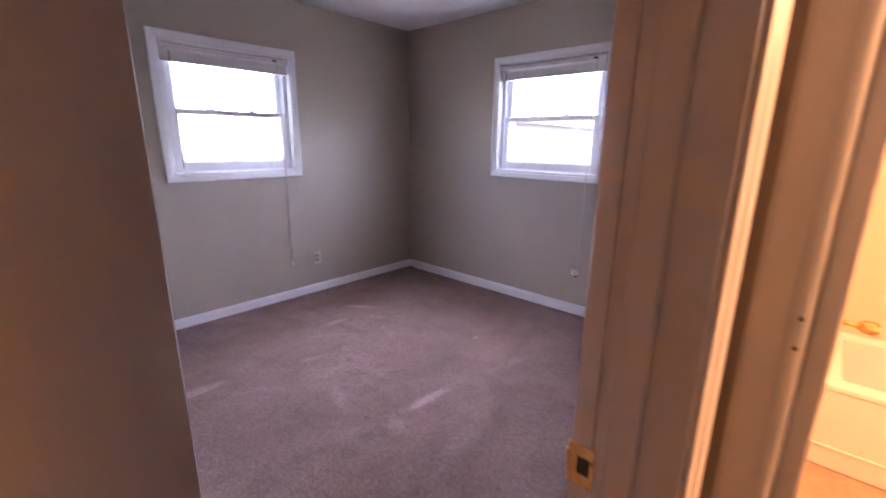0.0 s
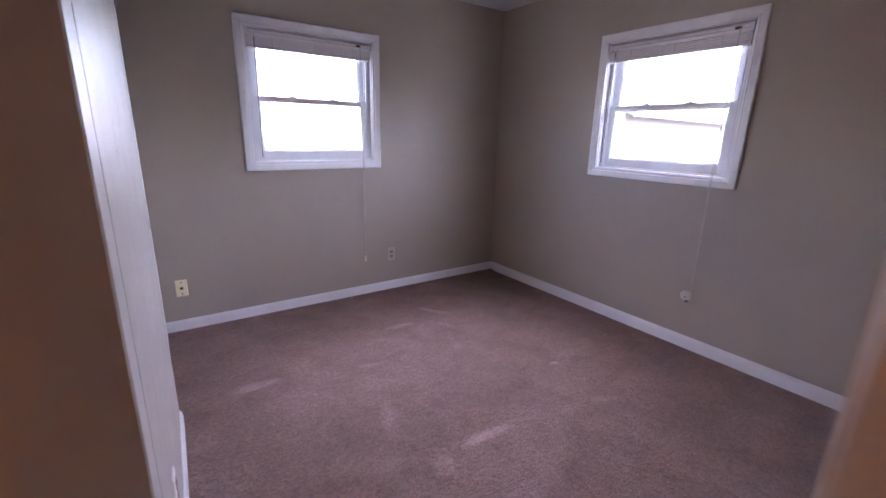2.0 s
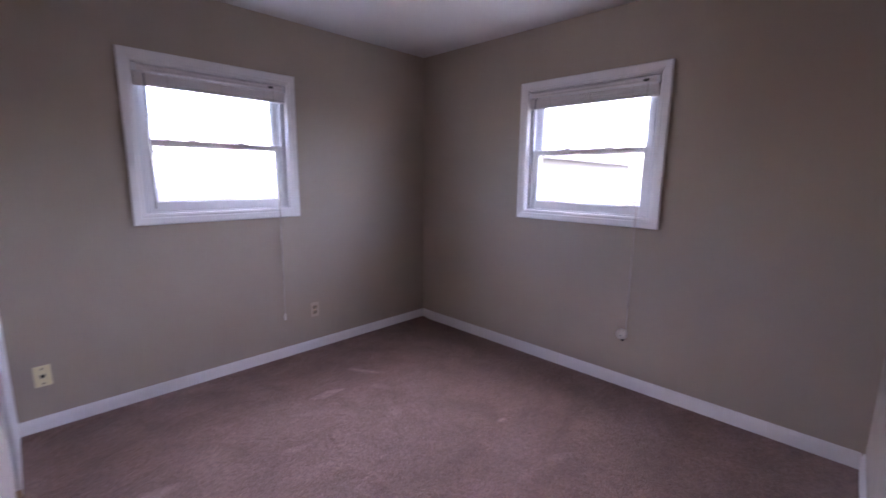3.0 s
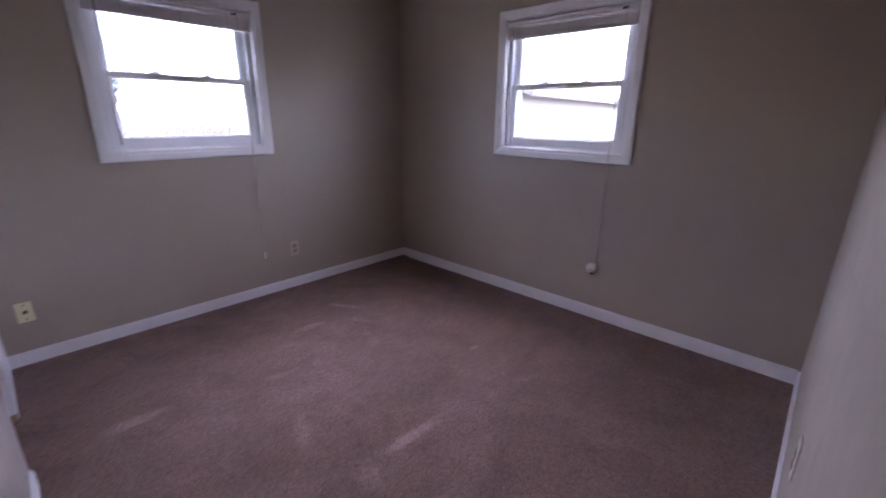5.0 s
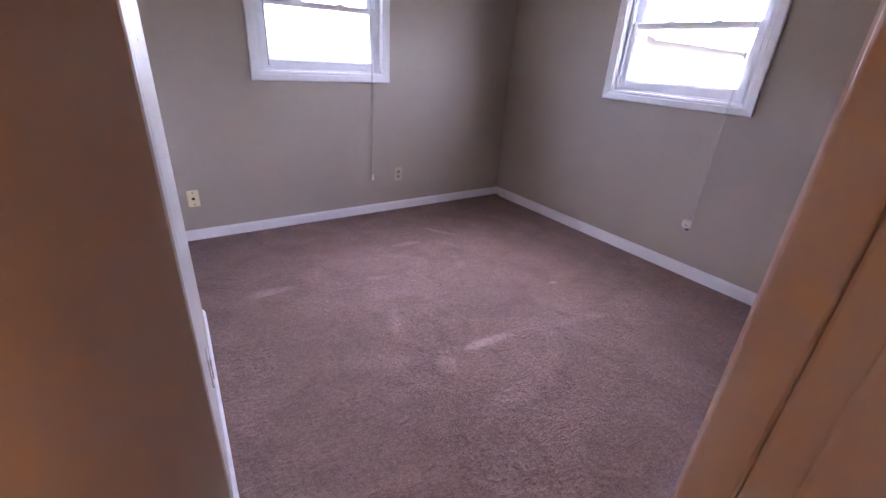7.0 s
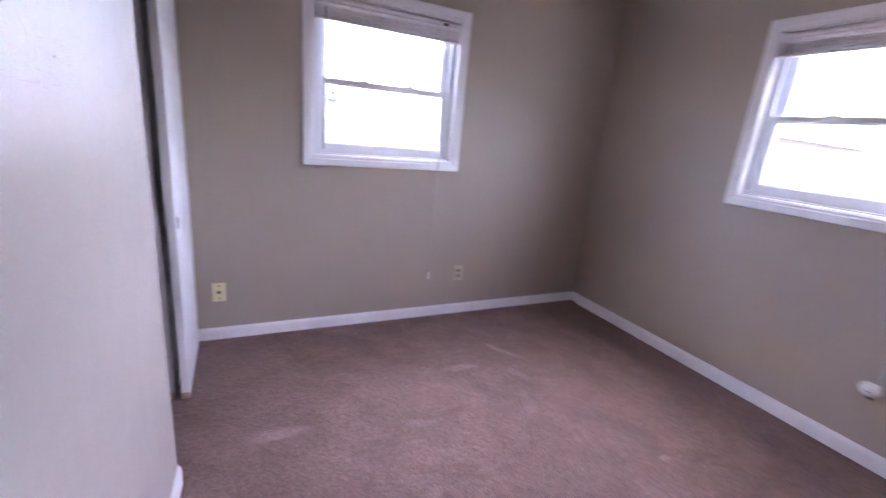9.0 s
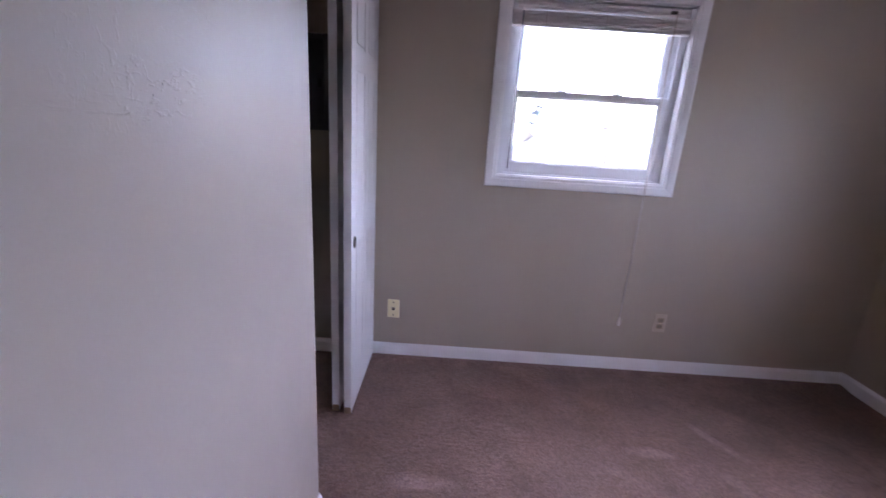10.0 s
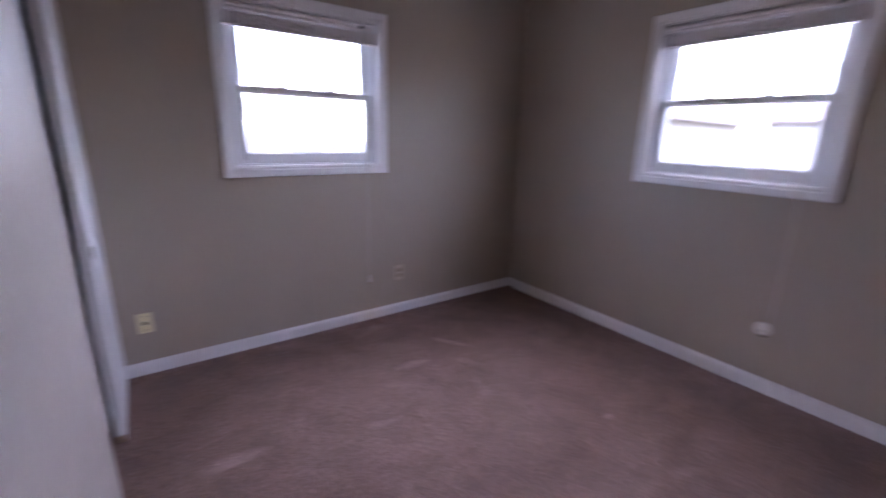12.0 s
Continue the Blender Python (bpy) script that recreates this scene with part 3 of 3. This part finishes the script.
def blind(label, m, wide, cord_x, cord_z):
    """A slat blind drawn up under its head rail, with its tilt wand and pull cord."""
    b = thing("window_blind", label, "blind", "raised window blinds")
    hw, z1 = wide / 2 - CAS - 0.008, Z1 - CAS - 0.016
    rnd = random.Random(3)
    part("head_rail", boxes(((-hw, 0.004, z1 - 0.030), (hw, 0.028, z1)), bevel=0.003), M_BLIND, b)
    prof = [(0, 0), (0.004, 0), (0.007, 0.010), (0.005, 0.018), (0.008, 0.029), (0.004, 0.038), (0, 0.038)]
    part("valance", sweep(prof, (-hw, 0.003, z1 - 0.038), (hw, 0.003, z1 - 0.038), (0, -1, 0), (0, 0, 1)), M_BLIND, b)
    z = z1 - 0.040
    for k in range(20):
        t, dx, dy = 0.0024, rnd.uniform(-0.003, 0.003), rnd.uniform(-0.0035, 0.0035)
        z -= 0.0024 + rnd.uniform(0, 0.0006)
        section = [(-0.0125, 0), (-0.006, 0.0012), (0, 0.0016), (0.006, 0.0012), (0.0125, 0), (0.0125, t), (0.006, t + 0.0012), (0, t + 0.0016), (-0.006, t + 0.0012), (-0.0125, t)]
        part("slat", sweep(section, (-hw + 0.004 + dx, 0.015 + dy, z - t), (hw - 0.004 + dx, 0.015 + dy, z - t + rnd.uniform(-0.001, 0.001)), (0, 1, 0), (0, 0, 1)), M_BLIND, b)
    part("bottom_rail", boxes(((-hw + 0.003, -0.001, z - 0.018), (hw - 0.003, 0.025, z - 0.003)), bevel=0.004, segments=2), M_BLIND, b)
    for x in (-hw * 0.62, 0.02, hw * 0.66):
        part("ladder_tape", tube(((x, -0.004, z1 - 0.04), (x + 0.001, -0.004, z - 0.017)), 0.0012, 6), M_CORD, b)
    for s in (-1, 1):
        xs = sorted((s * (hw + 0.001), s * (hw - 0.022)))
        part("bracket", boxes(((xs[0], -0.007, z1 - 0.042), (xs[1], 0.030, z1 + 0.004)), bevel=0.002), M_VINYL, b, "white end bracket")
    part("tilter", boxes(((-hw + 0.045, -0.008, z1 - 0.052), (-hw + 0.062, 0.004, z1 - 0.034)), bevel=0.002), M_BLIND, b)
    part("tilt_wand", tube(((-hw + 0.053, -0.008, z1 - 0.05), (-hw + 0.050, -0.013, z1 - 0.40), (-hw + 0.047, -0.022, z1 - 0.80)), 0.0038, 8), M_CLEAR, b, "clear plastic tilt wand")
    part("cord_lock", boxes(((cord_x - 0.03, -0.009, z1 - 0.026), (cord_x + 0.004, 0.004, z1 - 0.012)), bevel=0.002), M_DARK, b)
    for k, dx in enumerate((-0.002, 0.003)):
        pts = [(cord_x + dx * 0.3, -0.009, z1 - 0.02), (cord_x + dx, -0.013, z1 - 0.30), (cord_x + dx * 1.6, -0.024, Z0 + 0.02), (cord_x + dx * 1.9, -0.023, Z0 - 0.25), (cord_x + dx * 0.5, -0.016, cord_z + 0.05)]
        part("pull_cord", tube(pts, 0.0018, 6), M_CORD, b)
    part("tassel", lathe(((0.003, 0.050), (0.006, 0.044), (0.008, 0.020), (0.0095, 0.004), (0.007, 0.0)), pose(cord_x, -0.016, cord_z), 12), M_WHITE, b)
    loop = [(cord_x + 0.006 + 0.011 * math.sin(a), -0.014, cord_z + 0.028 - 0.026 * math.cos(a)) for a in [k * math.pi / 6 for k in range(10)]]
    part("cord_end", tube(loop, 0.0014, 6), M_CORD, b)
    b.matrix_world = m
    return b


blind("white slat blind raised to the window head, cord hanging", PA, A1 - A0, 0.348, 0.300)
blind("white slat blind raised to the window head, cord hanging", PB, B0 - B1, 0.378, 0.345)


# ---- fittings on the walls ----
def outlet_plate(name, label, category, m, mat, duplex):
    """A wall plate, facing -y at its pose."""
    o = thing(name, label, category)
    part("plate", boxes(((-0.035, -0.006, -0.057), (0.035, 0, 0.057)), bevel=0.003, segments=2), mat, o)
    if duplex:
        for z in (-0.0195, 0.0195):
            r = part("receptacle", boxes(((-0.017, -0.0085, z - 0.014), (0.017, -0.005, z + 0.014)), bevel=0.003, segments=2), M_TAN, o)
            for x in (-0.0065, 0.0065):
                part("slot", boxes(((x - 0.0012, -0.0092, z - 0.003), (x + 0.0012, -0.0085, z + 0.006))), M_DARK, r)
            part("earth_hole", lathe(((0.0025, 0), (0.0025, 0.0008)), pose(0, -0.0085, z - 0.008, 90, 0, 0), 8), M_DARK, r)
        part("screw", lathe(((0.003, 0), (0.0025, 0.001)), pose(0, -0.006, 0, 90, 0, 0), 10), M_BRASS, o)
    else:
        part("jack", boxes(((-0.009, -0.009, -0.009), (0.009, -0.005, 0.009)), bevel=0.002), M_DARK, o)
        for z in (-0.040, 0.040):
            part("screw", lathe(((0.0045, 0), (0.0035, 0.0015)), pose(0, -0.006, z, 90, 0, 0), 10), M_BRONZE, o)
    o.matrix_world = m
    return o


outlet_plate("telephone_plate", "ivory plastic telephone jack plate with screws", "wall plate", pose(-2.711, 0, 0.306), M_IVORY, False)
outlet_plate("power_outlet", "beige duplex power outlet low on the wall", "outlet", pose(-1.152, 0, 0.325), M_PLATE, True)
outlet_plate("power_outlet", "white duplex power outlet beside the closet", "outlet", pose(CX - 0.0325, -1.915, 0.332, 0, 0, 87.7), M_WHITE, True)
outlet_plate("power_outlet", "white duplex power outlet on the door wall", "outlet", pose(-1.33, WD + LEAN * 0.493, 0.44, 0, 0, 180.7), M_WHITE, True)


def round_jack(m):
    o = thing("round_jack", "round white plastic cable jack low on the wall", "wall jack")
    part("base", lathe(((0.036, 0), (0.036, 0.010), (0.033, 0.016), (0.030, 0.018)), pose(0, 0, 0, 90, 0, 0), 28), M_WHITE, o, smooth=True)
    part("cap", lathe(((0.027, 0.018), (0.026, 0.024), (0.018, 0.028), (0.006, 0.029)), pose(0, 0, 0, 90, 0, 0), 24), M_WHITE, o, smooth=True)
    part("hole", lathe(((0.005, 0.0285), (0.005, 0.0296)), pose(0.004, 0, -0.004, 90, 0, 0), 10), M_DARK, o)
    part("socket", boxes(((0.004, -0.024, -0.040), (0.020, -0.004, -0.028)), bevel=0.002), M_DARK, o)
    o.matrix_world = m
    return o


round_jack(pose(0, -1.926, 0.356, 0, 0, -90))


# ---- closet ----
def closet_door(x, y0, y1, label, pull):
    """A moulded six-panel sliding door, its face towards the room; built as frame, raised panels and pull."""
    d = thing("closet_door", label, "closet door", "sliding closet doors")
    z0, z1, t = 0.012, HEAD_Z - 0.024, 0.034
    bm = boxes(((x - t, y0, z0), (x - 0.003, y1, z1)))
    part("core", bm, M_DOOR, d)
    w = y1 - y0
    st, gap = 0.085, 0.075
    cols = ((y0 + st, y0 + w / 2 - gap / 2), (y0 + w / 2 + gap / 2, y1 - st))
    rows = ((0.17, 0.83), (0.93, 1.54), (1.63, z1 - 0.08))
    bm = bmesh.new()
    for a, b in ((y0, y0 + st), (y0 + w / 2 - gap / 2, y0 + w / 2 + gap / 2), (y1 - st, y1)):
        add_box(bm, (x - 0.003, a, z0), (x, b, z1), 0.0014)
    for a, b in cols:
        for c, e in ((z0, rows[0][0]), (rows[0][1], rows[1][0]), (rows[1][1], rows[2][0]), (rows[2][1], z1)):
            add_box(bm, (x - 0.003, a, c), (x - 0.0002, b, e), 0.0012)
    part("frame", bm, M_DOOR, d)
    for a, b in cols:
        for c, e in rows:
            part("raised_panel", boxes(((x - 0.0035, a + 0.012, c + 0.012), (x - 0.0004, b - 0.012, e - 0.012)), bevel=0.0026, segments=2), M_DOOR, d)
    part("bare_corner", boxes(((x - t + 0.001, y0 - 0.002, z0 - 0.004), (x - 0.001, y0 + 0.03, z0 + 0.030)), bevel=0.002), M_EDGE, d, "bare chipped wood at the bottom corner")
    if pull:
        p = part("finger_pull", lathe(((0.027, 0), (0.027, 0.002), (0.023, 0.003), (0.021, 0.001), (0.018, -0.006)), pose(x, y0 + 0.055, 0.842, 0, 90, 0), 28), M_BRONZE, d, "dark bronze finger pull", smooth=True)
        part("cup", lathe(((0.018, 0), (0.017, 0.001)), pose(x - 0.0005, y0 + 0.055, 0.842, 0, 90, 0), 24), M_DARK, p)
    return d


closet_door(CX - 0.008, -0.576, -0.004, "white moulded sliding closet door with round pull", True)
closet_door(CX - 0.068, -0.560, -0.004, "white sliding closet door behind the front one", False)
track = thing("closet_track", "metal double track above the closet doors", "door track")
part("track", boxes(((CX - 0.10, CLOSET_Y, HEAD_Z - 0.008), (CX - 0.006, 0, HEAD_Z)), ((CX - 0.010, CLOSET_Y, HEAD_Z - 0.022), (CX - 0.006, 0, HEAD_Z - 0.008))), M_PIPE, track)
shelf = thing("closet_shelf", "painted closet shelf on the far wall", "shelf")
part("board", boxes(((-3.598, CORNER_Y + 0.112, 1.93), (-3.26, -0.002, 1.95)), bevel=0.002), M_SHELF, shelf)
part("cleat", boxes(((-3.598, -0.022, 1.85), (-3.26, -0.002, 1.93)), bevel=0.001), M_SHELF, shelf)
part("hanging_rod", tube(((-3.30, CORNER_Y + 0.112, 1.87), (-3.30, -0.002, 1.87)), 0.016, 12), M_PIPE, shelf)


box = thing("electrical_panel", "dark grey steel electrical panel on the closet wall", "breaker panel")
part("cabinet", boxes(((-3.40, -0.018, 1.29), (-3.072, -0.001, 1.75)), bevel=0.003), M_PANEL, box)
part("door", boxes(((-3.375, -0.026, 1.315), (-3.095, -0.018, 1.725)), bevel=0.002), M_PANEL, box)
part("latch", boxes(((-3.125, -0.031, 1.50), (-3.105, -0.026, 1.54)), bevel=0.002), M_DARK, box)


def nail(y, z, r):
    """A nick in the closet wall's paint, stood in for by a small grey disc."""
    n = thing("nail", "small grey disc standing for a nick in the closet wall paint", "nail", "nails in the closet wall")
    x = CX - SKEW * (CLOSET_Y - y) / (CLOSET_Y - CORNER_Y)
    part("head", lathe(((r * 0.4, -0.002), (r * 0.4, 0.0006), (r, 0.0006), (r, 0.0013), (r * 0.5, 0.0017)), pose(x, y, z, 0, 90, 0), 10), M_NICK, n)
    return n


# paint nicks, shaped as tiny raised discs like nail heads
for y, z, r in ((-1.669, 1.382, 0.0013), (-1.690, 1.365, 0.0007), (-1.905, 1.278, 0.0012)):
    nail(y, z, r)


# ---- bathroom beyond the hall ----
def bathtub():
    t = thing("bathtub", "white enamelled bathtub with straight apron", "bathtub")
    x0, x1, y0, y1, h = -0.84, -0.102, -4.88, -3.407, 0.389
    part("apron", boxes(((x0, y0, -0.004), (x0 + 0.03, y1, h - 0.03)), bevel=0.008, segments=2), M_TUB, t)
    part("rim", boxes(((x0 - 0.006, y0, h - 0.035), (x0 + 0.075, y1, h)), ((x1 - 0.06, y0, h - 0.035), (x1, y1, h)), ((x0 + 0.075, y0, h - 0.035), (x1 - 0.06, y0 + 0.1, h)), ((x0 + 0.075, y1 - 0.1, h - 0.035), (x1 - 0.06, y1, h)), bevel=0.012, segments=3), M_TUB, t)
    part("basin", boxes(((x0 + 0.07, y0 + 0.09, 0.08), (x0 + 0.10, y1 - 0.09, h - 0.02)), ((x1 - 0.08, y0 + 0.09, 0.08), (x1 - 0.05, y1 - 0.09, h - 0.02)), ((x0 + 0.07, y0 + 0.09, 0.05), (x1 - 0.05, y1 - 0.09, 0.08))), M_TUB, t)
    part("apron_ledge", boxes(((x0 - 0.004, y0, 0.09), (x0 + 0.01, y1, 0.105)), bevel=0.004, segments=2), M_TUB, t)
    return t


bathtub()
tap = thing("bath_tap", "polished brass bath tap handle on the wall", "tap")
part("escutcheon", lathe(((0.034, 0), (0.032, 0.008), (0.016, 0.014)), pose(-0.55, -3.405, 0.572, 90, 0, 0), 24), M_BRASS, tap, smooth=True)
part("stem", lathe(((0.013, 0.010), (0.013, 0.11), (0.017, 0.115), (0.017, 0.125)), pose(-0.55, -3.405, 0.572, 90, 0, 0), 16), M_BRASS, tap, smooth=True)
part("handle", lathe(((0.016, 0.12), (0.030, 0.130), (0.033, 0.17), (0.026, 0.185)), pose(-0.55, -3.405, 0.572, 90, 0, 0), 8), M_BRASS, tap)


# ---- outside ----
tagged(part("ground", boxes(((-150, -150, -0.75), (150, 150, -0.62))), M_LAWN), "pale winter lawn round the house", "lawn", kind="structure")


def fence(label, a, b, top, board=0.14, gap=0.018):
    f = thing("fence", label, "fence", "garden fences")
    a, b = Vector((*a, 0)), Vector((*b, 0))
    n = int((b - a).length / (board + gap))
    way = (b - a).normalized()
    rz = math.degrees(math.atan2(way.y, way.x))
    bm = boxes(((0, -0.009, -0.60), (board, 0.009, top - 0.03)))
    top_edges = [e for e in bm.edges if all(v.co.z > 0 for v in e.verts) and abs(e.verts[0].co.x - e.verts[1].co.x) < 0.001]
    bmesh.ops.bevel(bm, geom=top_edges, offset=0.025, segments=1, affect="EDGES")
    shared = mesh_of("board", bm, M_FENCE)
    rnd = random.Random(9)
    for k in range(n):
        o = new("board", shared)
        o.parent = f
        o.matrix_world = Matrix.Translation(a + way * (k * (board + gap))) @ pose(0, 0, rnd.uniform(-0.02, 0.015), 0, 0, rz)
    L = (b - a).length
    for z in (-0.2, top - 0.35):
        r = part("rail", boxes(((0, 0.010, z), (L, 0.048, z + 0.09))), M_FENCE, f)
        r.matrix_world = Matrix.Translation(a) @ pose(0, 0, 0, 0, 0, rz)
    for k in range(int(L / 2.4) + 1):
        r = part("post", boxes(((k * 2.4, 0.049, -0.62), (k * 2.4 + 0.09, 0.139, top - 0.05))), M_FENCE, f)
        r.matrix_world = Matrix.Translation(a) @ pose(0, 0, 0, 0, 0, rz)
    return f


fence("weathered grey board fence across the lawn", (-6.0, 7.0), (10.0, 7.6), 1.10)
fence("weathered grey board fence before the neighbouring house", (6.2, 4.6), (5.4, -9.0), 0.95)


def house(label, m, length, depth, eave, ridge, dark):
    """A low house along x with its front on y = 0, gable roof and windows."""
    h = thing("house", label, "house")
    t = 0.25
    part("wall", boxes(((0, 0, 0), (length, t, eave)), ((0, depth - t, 0), (length, depth, eave)), ((0, t, 0), (t, depth - t, eave)), ((length - t, t, 0), (length, depth - t, eave))), M_SIDING, h)
    bm = bmesh.new()
    o = 0.45
    sl = (ridge - eave) / (depth / 2)
    for y0, y1 in ((-o, depth / 2), (depth + o, depth / 2)):
        z0 = eave - o * sl
        q = [(-o, y0, z0), (length + o, y0, z0), (length + o, y1, ridge), (-o, y1, ridge)]
        lo, hi = [bm.verts.new(p) for p in q], [bm.verts.new((p[0], p[1], p[2] + 0.14)) for p in q]
        bm.faces.new(lo)
        bm.faces.new(hi)
        for i in range(4):
            bm.faces.new((lo[i], lo[(i + 1) % 4], hi[(i + 1) % 4], hi[i]))
    bmesh.ops.recalc_face_normals(bm, faces=bm.faces)
    roof = part("roof", bm, M_ROOF if dark else M_PALE_ROOF, h)
    part("gutter", boxes(((-o, -o - 0.10, eave - o * sl - 0.04), (length + o, -o, eave - o * sl + 0.12)), bevel=0.01), M_FASCIA if dark else M_TRIM, roof)
    bm = bmesh.new()
    for x in (0, length - 0.1):
        v = [bm.verts.new(p) for p in ((x, t, eave), (x, depth - t, eave), (x, depth / 2, ridge - 0.05), (x + 0.1, t, eave), (x + 0.1, depth - t, eave), (x + 0.1, depth / 2, ridge - 0.05))]
        for f in ((0, 1, 2), (3, 4, 5), (0, 1, 4, 3), (1, 2, 5, 4), (2, 0, 3, 5)):
            bm.faces.new([v[i] for i in f])
    bmesh.ops.recalc_face_normals(bm, faces=bm.faces)
    part("gable", bm, M_SIDING, h)
    h.matrix_world = m
    return h


house("low neighbouring house with pale siding and grey roof", pose(9.0, 4.60, -0.62, 0, 0, 6.5), 10.8, 8.0, 2.75, 4.2, True)
house("distant house beyond the neighbouring yard", pose(34.0, 9.5, -0.62, 0, 0, -80), 8.0, 8.0, 3.4, 4.9, True)
house("pale low house behind the back fence", pose(0.8, 11.0, -0.62, 0, 0, 3), 10.5, 5.0, 1.62, 2.06, False)


def bare_tree(place, height, seed):
    t = thing("bare_tree", "leafless winter tree behind the fence", "tree", "bare trees")
    rnd = random.Random(seed)
    trunk, twigs = bmesh.new(), bmesh.new()
    add_tube(trunk, [(0, 0, 0), (0.04, 0.02, height * 0.3), (-0.02, 0.03, height * 0.6), (0.03, 0, height)], [0.11, 0.08, 0.05, 0.012], 8)

    def limb(p, d, length, r, level):
        pts = [p]
        for k in range(3):
            d = (d + Vector((rnd.uniform(-0.25, 0.25), rnd.uniform(-0.25, 0.25), rnd.uniform(-0.05, 0.25)))).normalized()
            pts.append(pts[-1] + d * length / 3)
        add_tube(twigs, pts, [r, r * 0.75, r * 0.5, r * 0.25], 5)
        if level:
            for k in range(4):
                limb(pts[rnd.randint(1, 3)], (d + Vector((rnd.uniform(-1, 1), rnd.uniform(-1, 1), rnd.uniform(-0.2, 0.6)))).normalized(), length * 0.6, r * 0.5, level - 1)

    for k in range(9):
        z = height * rnd.uniform(0.3, 0.95)
        a = rnd.uniform(0, 6.28)
        limb(Vector((0, 0, z)), Vector((math.cos(a), math.sin(a), 0.7)).normalized(), height * 0.35, 0.034, 2)
    part("trunk", trunk, M_BARK, t)
    part("crown", twigs, M_BARK, t)
    t.matrix_world = pose(*place)
    return t


def evergreen(place, height, seed):
    t = thing("evergreen_tree", "dark blue-green conifer behind the fence", "tree")
    rnd = random.Random(seed)
    part("trunk", tube([(0, 0, 0), (0, 0, height)], [0.13, 0.02], 8), M_BARK, t)
    bm = bmesh.new()
    for k in range(330):
        f = rnd.random() ** 0.8
        z = 0.35 + f * (height - 0.4)
        reach = (1 - f) * height * 0.62 * rnd.uniform(0.5, 1.15) + 0.08
        a = rnd.uniform(0, 6.283)
        d = Vector((math.cos(a), math.sin(a), -0.18))
        side = Vector((-d.y, d.x, 0))
        for j in range(5):
            s = rnd.uniform(0.25, 1.0) * reach
            c = Vector((0, 0, z)) + d * s
            q = (d * rnd.uniform(0.6, 1) + side * rnd.uniform(-0.9, 0.9) + Vector((0, 0, rnd.uniform(-0.3, 0.2)))).normalized() * rnd.uniform(0.16, 0.34)
            w = q.cross(Vector((0, 0, 1))).normalized() * 0.06
            v = [bm.verts.new(p) for p in (c - w, c + w, c + q * 0.6 + w * 0.9, c + q, c + q * 0.6 - w * 0.9)]
            bm.faces.new(v)
    part("crown", bm, M_NEEDLE, t)
    t.matrix_world = pose(*place)
    return t


evergreen((1.45, 18.5, -0.62), 3.35, 4)
bare_tree((2.2, 18.6, -0.62), 4.2, 5)
bare_tree((3.6, 20.5, -0.62), 4.3, 6)
vent = thing("bent_pipe", "thin bent metal pipe standing in the yard", "pipe")
part("pipe", tube([(2.12, 10.4, -0.62), (2.12, 10.4, 1.52), (2.09, 10.4, 1.57), (1.76, 10.4, 1.60), (1.72, 10.4, 1.64), (1.72, 10.4, 2.0)], 0.034, 8), M_PIPE, vent)
